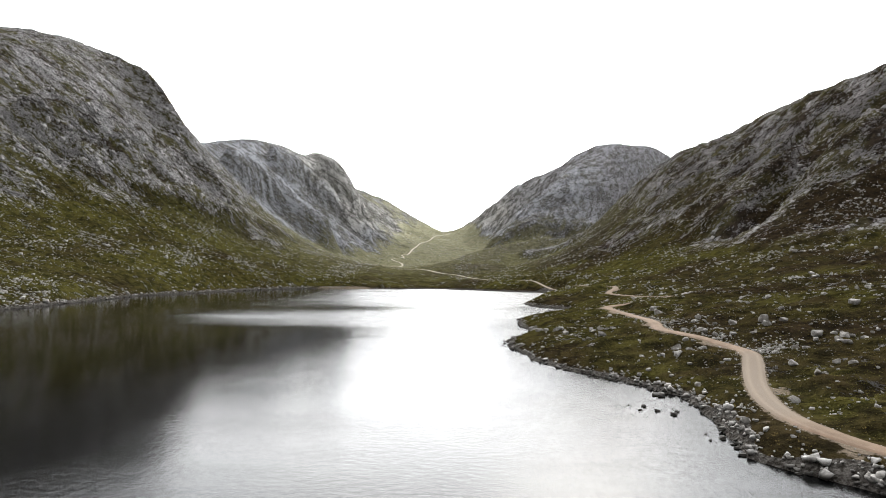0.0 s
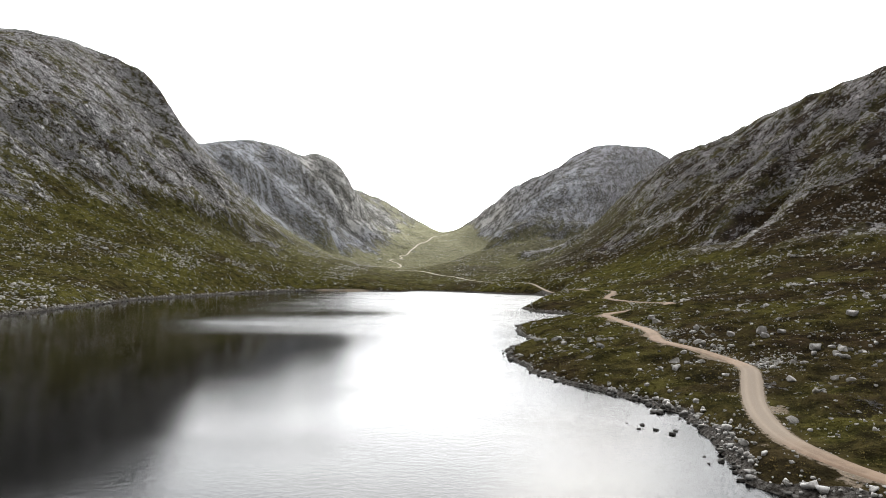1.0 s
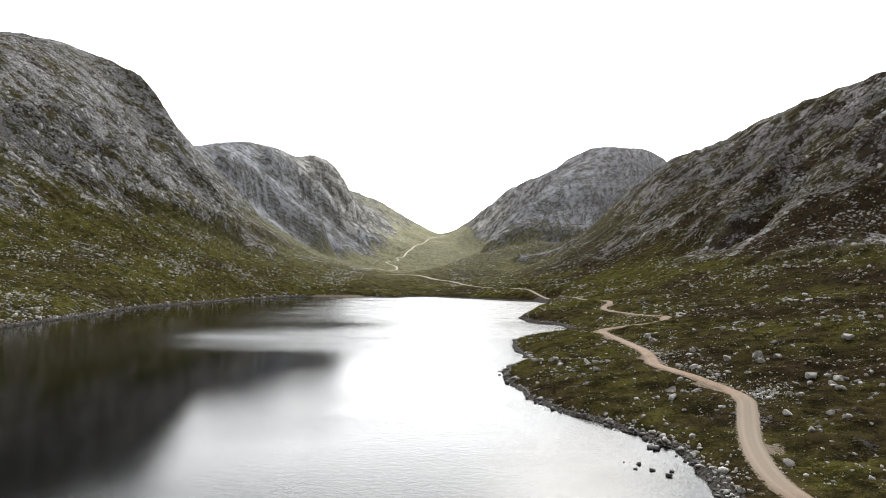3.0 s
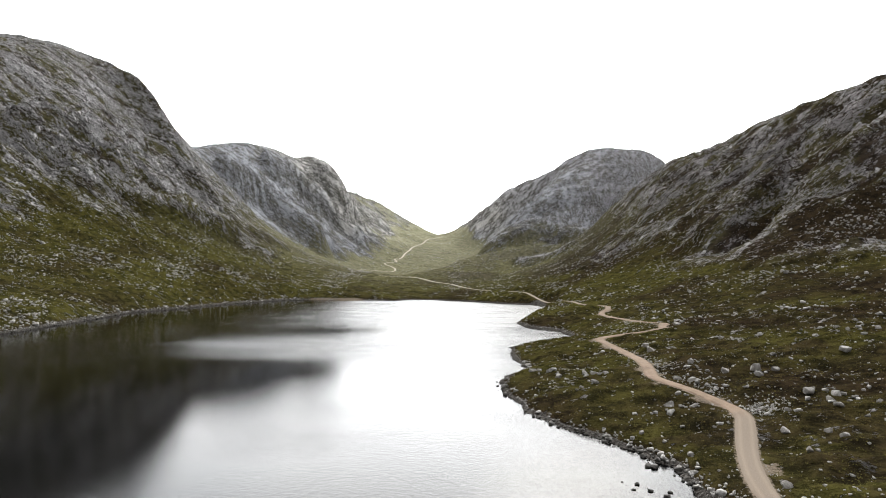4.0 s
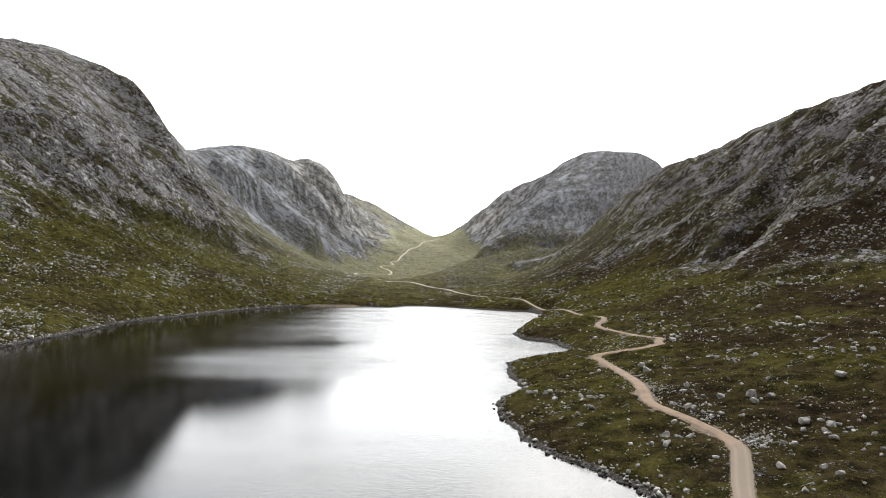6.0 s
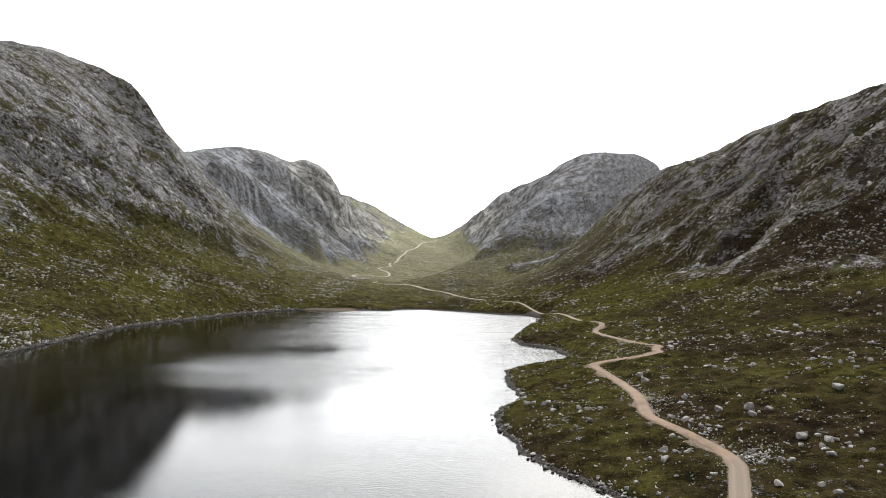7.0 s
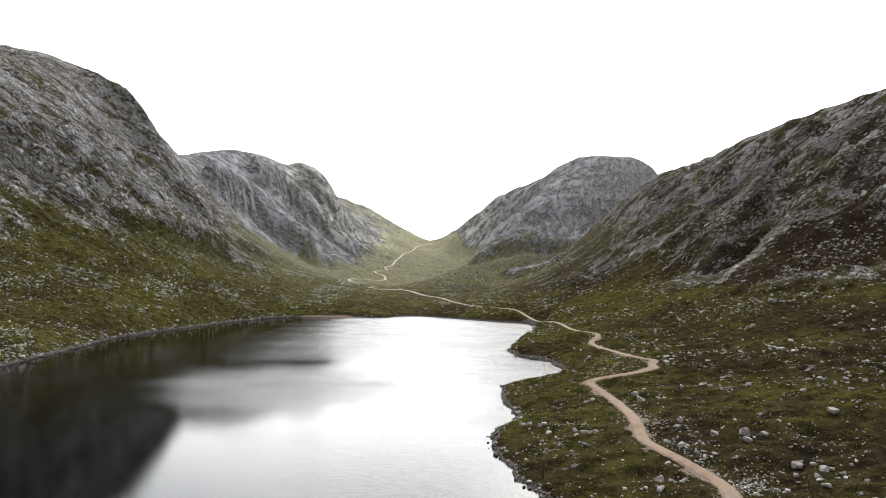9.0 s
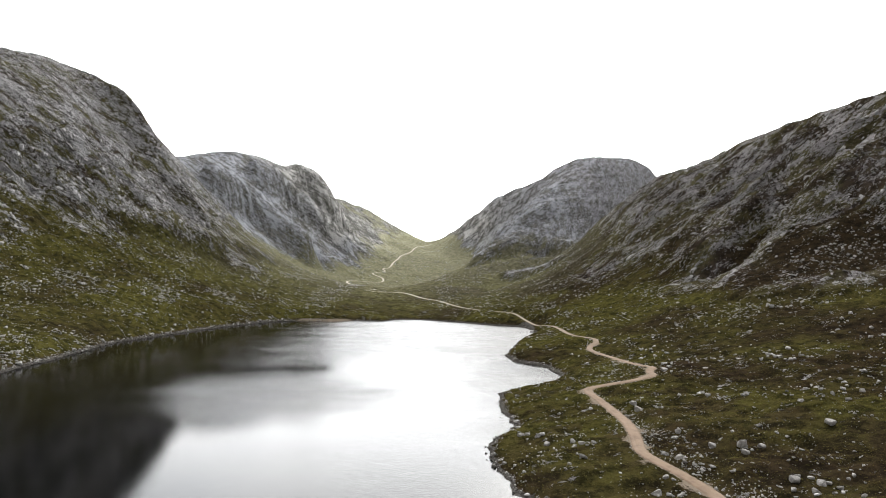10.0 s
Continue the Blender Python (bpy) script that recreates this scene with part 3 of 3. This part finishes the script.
def build_water():
    nx, ny = 150, 220
    gx, gy = np.meshgrid(np.linspace(-180, 135, nx), np.linspace(-400, 445, ny))
    ruff = 0.62 + 0.30 * fbm(gx / 70, gy / 22, 201, 3)
    # lee of the western hill, and a gust that crosses it on the far water
    lee = step((-4 - gx + 0.06 * gy) / 46) * step((158 - gy - 0.10 * gx) / 26)
    ruff = ruff * (1 - 0.88 * lee)
    west = step((-50 - gx) / 50) * step((gy - 140) / 30)
    ruff = ruff * (1 - 0.72 * west)
    ruff = ruff + 0.9 * np.exp(-((gx + 36) / 34) ** 4 - ((gy - 180) / 15) ** 2)
    ruff = ruff - 0.30 * np.exp(-((gx + 48) / 34) ** 4 - ((gy - 222) / 11) ** 2)
    ruff = ruff + 0.75 * step((gy - 215) / 70) * step((gx + 78) / 55) + 0.4 * step((gx - 2) / 15) * step((gy - 115) / 60)
    v = np.stack([gx, gy, np.zeros_like(gx)], -1).reshape(-1, 3)
    ob = grid_mesh("water", v, ny, nx, {"ruffle": np.clip(ruff, 0.03, 1.5)}, M_WATER)
    return tagged(ob, "dark loch water mirroring pale cloud, ruffled by wind", "water", kind="structure")


build_water()


def build_road():
    line = TRACK_LINE
    seg = np.hypot(*np.diff(line, axis=0).T)
    s = np.concatenate([[0], np.cumsum(seg)])
    m = np.concatenate([np.arange(0, 260, 0.6), np.arange(260, s[-1], 3.0)])
    cx, cy, cz = (np.interp(m, s, a) for a in (line[:, 0], line[:, 1], TRACK_Z))
    dx, dy = np.gradient(cx, m), np.gradient(cy, m)
    ln = np.hypot(dx, dy)
    nx, ny = -dy / ln, dx / ln
    across = np.linspace(-1, 1, 9)
    half = 1.16 + 0.08 * perlin(m / 9, m * 0, 301) + 0.12 * np.exp(-((m - 75) / 16) ** 2) + 0.15 * step((m - 380) / 350)
    edge = 0.10 * perlin(m[:, None] / 1.3, across[None, :] * 3, 303) * (np.abs(across) > 0.9)
    off = across[None, :] * half[:, None] + edge
    x, y = cx[:, None] + nx[:, None] * off, cy[:, None] + ny[:, None] * off
    crown = 0.09 * (1 - across ** 2) - 0.035 * np.exp(-((np.abs(across) - 0.48) / 0.16) ** 2) - 0.16 * (np.abs(across) > 0.99)
    z = cz[:, None] + 0.02 + crown[None, :]
    red = np.maximum(step((m - 80) / 8) * (1 - 0.7 * step((m - 200) / 150)), 1 - step((m - 46) / 10))
    v = np.stack([x, y, z], -1).reshape(-1, 3)[:, :]
    attrs = {"across": np.broadcast_to(across, x.shape), "red": np.broadcast_to(red[:, None], x.shape), "fresh": np.broadcast_to((0.9 * step((m - 330) / 300))[:, None], x.shape)}
    ob = grid_mesh("road", v.reshape(len(m), 9, 3)[:, ::-1].reshape(-1, 3), len(m), 9, {k: a[:, ::-1] for k, a in attrs.items()}, M_ROAD)
    return tagged(ob, "winding single-lane track of pale reddish gravel", "track", kind="structure")


build_road()


# ---------------------------------------------------------------- stones
rng = np.random.default_rng(7)


def hull_rock(seed, flat, points=13, chips=2):
    """An angular boulder about 1 m long: the hull of scattered points, with its edges broken."""
    r = random.Random(seed)
    bm = bmesh.new()
    for k in range(points):
        a, h = r.uniform(0, 2 * math.pi), r.uniform(-1, 1)
        w = (1 - abs(h) ** 4) ** 0.4 * r.uniform(0.85, 1.0)
        ca, sa = math.cos(a), math.sin(a)
        box = 1 / max(abs(ca), abs(sa)) ** 0.55
        bm.verts.new((0.46 * w * ca * box, 0.46 * w * sa * box * r.uniform(0.7, 0.9), 0.5 * h * flat))
    hull = bmesh.ops.convex_hull(bm, input=bm.verts)
    bmesh.ops.delete(bm, geom=[g for g in hull["geom_interior"] if isinstance(g, bmesh.types.BMVert)], context="VERTS")
    if chips:
        bmesh.ops.bevel(bm, geom=list(bm.edges), offset=0.018, segments=1, affect="EDGES", profile=0.6)
    bmesh.ops.recalc_face_normals(bm, faces=bm.faces)
    me = bpy.data.meshes.new("boulder")
    bm.to_mesh(me)
    bm.free()
    me.materials.append(M_BOULDER)
    return me


BOULDERS = [hull_rock(100 + k, f, 20) for k, f in enumerate((0.62, 0.75, 0.55, 0.85, 0.7, 0.5, 0.66, 0.8))]


def boulder(x, y, size, variant=None, turn=None, label="", sink=0.22, group="boulders on the bank"):
    k = int(rng.integers(len(BOULDERS))) if variant is None else variant
    ob = new("boulder", BOULDERS[k])
    z = float(terrain(np.array([x]), np.array([y]))[0][0])
    s = size * np.array([1.0, rng.uniform(0.85, 1.1), rng.uniform(0.85, 1.1)])
    turn = rng.uniform(0, 360) if turn is None else turn
    ob.matrix_world = pose(x, y, max(z, -0.1) + size * (0.33 - sink), rng.uniform(-12, 12), rng.uniform(-12, 12), turn) @ Matrix.Diagonal((*s, 1))
    return tagged(ob, label or "pale grey angular boulder half sunk in moorland grass", "boulder", group)


# the large boulders that stand out on the bank: x, y, length
WEST = [
    (32.5, 90.6, 2.0), (34.2, 90.4, 1.2), (35.4, 89.4, 1.2), (31.2, 82.2, 0.9), (35.7, 95.5, 1.5), (36.4, 94.5, 0.9), (26.5, 114.5, 1.4),
    (23.6, 105.3, 1.0), (20.5, 144.1, 1.8), (18.8, 126.3, 1.9), (20.2, 126.8, 1.4), (29.1, 74.2, 1.1), (27.2, 74.9, 0.7), (25.6, 74.5, 1.1),
    (23.9, 73.0, 1.4), (27.2, 118.5, 1.6), (25.0, 116.5, 0.9), (33.0, 61.0, 1.5), (58.4, 350.9, 3.2), (-42, 412.5, 3.0), (-38, 413, 2.2), (-34, 412.6, 1.6),
]
EAST = [
    (51.5, 89.6, 2.1), (54.2, 90.2, 1.3), (54.4, 88.0, 1.7), (68.6, 108.4, 2.7), (51.5, 104.8, 2.4), (50.9, 101.9, 1.8), (54.2, 103.4, 1.8),
    (39.6, 106.3, 1.9), (40.6, 103.1, 2.0), (40.9, 101.2, 1.6), (41.9, 100.3, 1.3), (44.9, 71.2, 1.5), (38.6, 66.8, 1.5), (41.3, 76.6, 1.9),
    (45.2, 115.1, 1.7), (47.7, 106.8, 1.9), (56.2, 86.9, 1.6), (52.3, 85.7, 1.8), (49.8, 86.8, 1.4), (44.9, 82.6, 1.3), (52.3, 78.5, 1.1),
    (80.1, 121, 1.5), (71.4, 122, 1.3), (58.0, 111.4, 1.3), (61.4, 139.5, 1.8), (62.7, 145.8, 2.2), (45.1, 139.3, 2.2), (49.2, 134.4, 1.3),
    (66.4, 178.5, 3.0), (68.4, 180.0, 2.0), (95.5, 139, 1.8), (59.3, 105.2, 0.9),
]
for x, y, size in WEST + EAST:
    boulder(x, y, 0.86 * size)


def stones(name, label, places, sizes, sink=0.2, flat=(0.5, 0.75)):
    """Many loose stones in one mesh, each its own angular shape."""
    shapes = []
    for k in range(10):
        me = hull_rock(500 + k, flat[0] + (flat[1] - flat[0]) * (k % 5) / 4, 11, 0)
        co = np.empty(len(me.vertices) * 3)
        me.vertices.foreach_get("co", co)
        me.calc_loop_triangles()
        tri = np.empty(len(me.loop_triangles) * 3, dtype=np.int32)
        me.loop_triangles.foreach_get("vertices", tri)
        shapes.append((co.reshape(-1, 3), tri.reshape(-1, 3)))
        bpy.data.meshes.remove(me)
    x, y = places[:, 0], places[:, 1]
    z = terrain(x, y)[0]
    which = rng.integers(0, len(shapes), len(x))
    turn, tip = rng.uniform(0, 2 * math.pi, len(x)), rng.uniform(-0.25, 0.25, (len(x), 2))
    av, at, base = [], [], 0
    for k, (co, tri) in enumerate(shapes):
        m = np.where(which == k)[0]
        if not len(m):
            continue
        c, s = np.cos(turn[m])[:, None], np.sin(turn[m])[:, None]
        p = co[None] * sizes[m][:, None, None]
        px, py = p[..., 0] * c - p[..., 1] * s, p[..., 0] * s + p[..., 1] * c
        pz = p[..., 2] + px * tip[m, :1] + py * tip[m, 1:]
        v = np.stack([px + x[m][:, None], py + y[m][:, None], pz + (z[m] + sizes[m] * (0.3 - sink))[:, None]], -1)
        av.append(v.reshape(-1, 3))
        at.append((tri[None] + (np.arange(len(m)) * len(co))[:, None, None]).reshape(-1, 3) + base)
        base += len(m) * len(co)
    v, t = np.vstack(av), np.vstack(at)
    me = bpy.data.meshes.new(name)
    me.vertices.add(len(v))
    me.vertices.foreach_set("co", v.astype(np.float32).ravel())
    me.loops.add(t.size)
    me.loops.foreach_set("vertex_index", t.astype(np.int32).ravel())
    me.polygons.add(len(t))
    me.polygons.foreach_set("loop_start", np.arange(0, t.size, 3, dtype=np.int32))
    me.update(calc_edges=True)
    me.materials.append(M_STONES)
    return tagged(new(name, me), label, "stones", kind="stuff")


def scatter(n, x0, x1, y0, y1, keep):
    x, y = rng.uniform(x0, x1, n), rng.uniform(y0, y1, n)
    m = rng.uniform(0, 1, n) < keep(x, y)
    return np.stack([x[m], y[m]], 1)


def clumped(x, y, seed, scale):
    return step((fbm(x / scale, y / scale, seed, 3) - 0.0) / 0.6)


# boulders of the near bank, each a thing
near = scatter(2700, 14, 120, 44, 190, lambda x, y: (shore_dist(x, y) > 3) * (track_dist(x, y)[0] > 3.0) * (0.03 + 0.5 * clumped(x, y, 401, 16)) * (x < 0.85 * y))
for x, y in near[:140]:
    boulder(x, y, float(0.38 + 0.26 * rng.exponential() + 0.5 * (rng.uniform() < 0.08)))

# boulders heaped along the near shore, and a few standing in the shallows
edge_places = scatter(1500, 12, 34, 40, 132, lambda x, y: step((shore_dist(x, y) + 1.0) / 0.7) * step((2.2 - shore_dist(x, y)) / 1.0) * (0.25 + 0.5 * (y < 84)))
for x, y in edge_places[:95]:
    boulder(x, y, float(0.40 + 0.17 * rng.exponential()), sink=0.12, label="grey boulder at the water's edge with a dark tide mark", group="boulders along the shore")
for x, y, size in [(22.5, 63.3, 0.8), (20.7, 66.9, 0.6), (19.9, 65.4, 0.5), (21.5, 65.0, 0.7), (23.3, 64.6, 0.6), (19.4, 67.6, 0.4), (23.4, 54.5, 0.7), (22.6, 55.9, 0.45), (22.2, 54.0, 0.4), (24.4, 72.5, 1.1), (11.6, 121, 0.6), (11.3, 117, 0.4), (17.6, 150, 0.5), (11.9, 125.5, 0.5)]:
    boulder(x, y, size, sink=0.10, label="dark wet stone standing in shallow water", group="stones in the shallows")

# loose stones on the hillsides
p = scatter(38000, 10, 330, 40, 700, lambda x, y: (shore_dist(x, y) > 2) * (track_dist(x, y)[0] > 2.4) * (0.10 + 0.8 * clumped(x, y, 411, 28)) * (x < 0.85 * y + 5))
for cx, cy, w, k in [(185, 286, 11, 200), (176, 284, 8, 120), (196, 282, 9, 120), (141, 243, 7, 70), (121, 242, 7, 60), (103, 250, 7, 60), (90, 170, 7, 50), (78, 128, 5, 40)]:
    p = np.vstack([p, rng.normal((cx, cy), (w, w), (k, 2))])
stones("scattered_stones", "pale stones strewn over the eastern hillside", p, np.minimum(0.28 + 0.42 * rng.exponential(size=len(p)) * (0.42 + p[:, 1] / 360), 1.7))
p = scatter(74000, -330, -60, 180, 700, lambda x, y: (shore_dist(x, y) > 1) * (0.06 + 0.8 * clumped(x, y, 421, 30)) * (-x < 0.8 * y + 5))
for cx, cy, w, k in [(-156, 375, 11, 160), (-196, 341, 14, 190), (-151, 238, 8, 120), (-176, 342, 9, 130), (-183, 302, 9, 110), (-165, 435, 12, 120), (-150, 400, 9, 90)]:
    p = np.vstack([p, rng.normal((cx, cy), (0.8 * w, 1.3 * w), (k, 2))])
p = p[shore_dist(p[:, 0], p[:, 1]) > 1]
stones("scattered_stones", "pale stones strewn over the western hillside", p, 0.32 + 0.42 * rng.exponential(size=len(p)))
p = scatter(13000, 12, 75, 38, 200, lambda x, y: (shore_dist(x, y) > 2) * (track_dist(x, y)[0] > 1.7) * (0.05 + 0.75 * clumped(x, y, 431, 13) ** 2) * (x < 0.85 * y))
stones("small_stones", "small pale stones lying in the bank's grass", p, 0.12 + 0.15 * rng.exponential(size=len(p)))
# stones along the water's edge and in the shallows
p = scatter(60000, 8, 60, 36, 260, lambda x, y: step((shore_dist(x, y) + 1.6) / 0.8) * step((2.4 - shore_dist(x, y)) / 1.2) * (0.45 + 0.5 * clumped(x, y, 441, 8)))
stones("shore_stones", "grey stones heaped along the water's edge", p, (0.20 + 0.19 * rng.exponential(size=len(p))) * (1 - 0.4 * step((p[:, 1] - 80) / 15)), 0.1)
p = scatter(60000, -150, -60, 150, 425, lambda x, y: step((shore_dist(x, y) + 1.0) / 0.8) * step((2.0 - shore_dist(x, y)) / 1.0) * 0.6)
stones("shore_stones", "grey stones along the western shore", p, 0.24 + 0.28 * rng.exponential(size=len(p)), 0.1)
# rubble thrown to the track's edges
p = scatter(40000, 20, 70, 40, 250, lambda x, y: step((track_dist(x, y)[0] - 1.15) / 0.25) * step((3.0 - track_dist(x, y)[0]) / 1.4) * (0.25 + 0.6 * clumped(x, y, 451, 9)))
stones("track_rubble", "broken pale rubble along the track's edges", p, 0.09 + 0.11 * rng.exponential(size=len(p)), 0.15)


p = np.vstack([rng.normal((43.2, 85.6), (1.6, 2.6), (330, 2)), rng.normal((41.5, 121), (1.2, 4.5), (170, 2)), rng.normal((41.6, 100), (1.2, 3.6), (170, 2))])
p = p[track_dist(p[:, 0], p[:, 1])[0] > 1.3]
stones("track_rubble", "spoil heaps of broken pale rock beside the track", p, 0.12 + 0.16 * rng.exponential(size=len(p)), 0.12)


# ---------------------------------------------------------------- outcrops
def outcrops(name, label, n, x0, x1, y0, y1, small, large, share=1.0, most=16000):
    """Slabs of bedded rock that stand out of the hillsides, tilted with the beds, many in one mesh."""
    shapes = []
    for k in range(12):
        me = hull_rock(800 + k, 0.34 + 0.05 * (k % 6), 12, 0)
        co = np.empty(len(me.vertices) * 3)
        me.vertices.foreach_get("co", co)
        me.calc_loop_triangles()
        tri = np.empty(len(me.loop_triangles) * 3, dtype=np.int32)
        me.loop_triangles.foreach_get("vertices", tri)
        shapes.append((co.reshape(-1, 3), tri.reshape(-1, 3)))
        bpy.data.meshes.remove(me)
    x, y = rng.uniform(x0, x1, n), rng.uniform(y0, y1, n)
    inside = np.abs(x) < 0.80 * y + 8
    x, y = x[inside], y[inside]
    z, rock = terrain(x, y)[:2]
    heap = fbm(x / 16, y / 16, 471, 3)
    m = rng.uniform(0, 1, len(x)) < share * step((rock + 0.42 * heap - 0.20) / 0.40) * step((rock - 0.04) / 0.10)
    x, y, z = x[m][:most], y[m][:most], z[m][:most]
    size = small + (large - small) * rng.beta(1.0, 4.5, len(x))
    # the slabs lie with the slope, long side down the dip
    up = np.stack([z - terrain(x + 2.5, y)[0], z - terrain(x, y + 2.5)[0], np.full_like(z, 2.5)], -1) + rng.normal(0, 0.35, (len(z), 3))
    up /= np.linalg.norm(up, axis=1)[:, None]
    down = np.stack([0.82 * np.sign(x), rng.normal(0.1, 0.4, len(x)), 0.57 + 0 * x], -1)
    down -= up * np.sum(down * up, 1)[:, None]
    down /= np.linalg.norm(down, axis=1)[:, None]
    axes = np.stack([down, np.cross(up, down), up], 1)
    which = rng.integers(0, len(shapes), len(x))
    av, at, base = [], [], 0
    for k, (co, tri) in enumerate(shapes):
        q = np.where(which == k)[0]
        p = co[None] * size[q][:, None, None] * np.array([1.3, 0.95, 0.75])
        v = p @ axes[q] + np.stack([x[q], y[q], z[q] - 0.09 * size[q]], -1)[:, None]
        av.append(v.reshape(-1, 3))
        at.append((tri[None] + (np.arange(len(q)) * len(co))[:, None, None]).reshape(-1, 3) + base)
        base += len(q) * len(co)
    v, t = np.vstack(av), np.vstack(at)
    me = bpy.data.meshes.new(name)
    me.vertices.add(len(v))
    me.vertices.foreach_set("co", v.astype(np.float32).ravel())
    me.loops.add(t.size)
    me.loops.foreach_set("vertex_index", t.astype(np.int32).ravel())
    me.polygons.add(len(t))
    me.polygons.foreach_set("loop_start", np.arange(0, t.size, 3, dtype=np.int32))
    me.update(calc_edges=True)
    me.materials.append(M_OUTCROP)
    return tagged(new(name, me), label, "outcrops", kind="stuff")


outcrops("rock_slabs", "grey tilted slabs of bedded rock on the western hillside", 70000, -430, -90, 190, 760, 1.2, 8.0, 0.8)
outcrops("rock_slabs", "purplish grey slabs of bedded rock on the eastern hillside", 60000, 70, 420, 190, 760, 1.0, 6.5, 0.65)


# ---------------------------------------------------------------- grass
def tufts(name, label, places, size):
    """Tussocks of rough grass: a few bent blades each, in one mesh."""
    n, blades = len(places), 5
    x, y = places[:, 0], places[:, 1]
    z = terrain(x, y)[0]
    ang = rng.uniform(0, 2 * math.pi, (n, blades))
    lean = rng.uniform(0.5, 1.1, (n, blades)) * size[:, None]
    high = rng.uniform(0.08, 0.30, (n, blades)) * size[:, None]
    wide = 0.20 * size[:, None]
    cx, cy = x[:, None] + 0.2 * size[:, None] * np.cos(ang), y[:, None] + 0.2 * size[:, None] * np.sin(ang)
    px, py = -np.sin(ang) * wide, np.cos(ang) * wide
    low = (z - 0.05)[:, None]
    v = np.stack([np.stack([cx - px, cy - py, low + 0 * px], -1), np.stack([cx + px, cy + py, low + 0 * px], -1),
                  np.stack([cx + np.cos(ang) * lean, cy + np.sin(ang) * lean, low + high], -1)], 2).reshape(-1, 3)
    core = np.stack([x, y, z + 0.22 * size], -1)
    # the blades of one tussock meet in its heart, so that they share one tone
    base = np.arange(n * blades).reshape(n, blades) * 3
    heart = (n * blades * 3 + np.arange(n))[:, None] + 0 * base
    t = np.concatenate([np.stack([base, base + 1, base + 2], -1).reshape(-1, 3), np.stack([base + 1, base, heart], -1).reshape(-1, 3)])
    v = np.vstack([v, core])
    me = bpy.data.meshes.new(name)
    me.vertices.add(len(v))
    me.vertices.foreach_set("co", v.astype(np.float32).ravel())
    me.loops.add(t.size)
    me.loops.foreach_set("vertex_index", t.astype(np.int32).ravel())
    me.polygons.add(len(t))
    me.polygons.foreach_set("loop_start", np.arange(0, t.size, 3, dtype=np.int32))
    me.update(calc_edges=True)
    me.materials.append(M_TUFT)
    return tagged(new(name, me), label, "grass", kind="stuff")


p = scatter(170000, 10, 125, 38, 175, lambda x, y: (shore_dist(x, y) > 1.6) * (track_dist(x, y)[0] > 2.2) * (0.25 + 0.6 * clumped(x, y, 461, 7)) * (x < 0.85 * y))
tufts("grass_tufts", "olive and straw-brown tussocks of rough moor grass", p, rng.uniform(0.18, 0.45, len(p)))
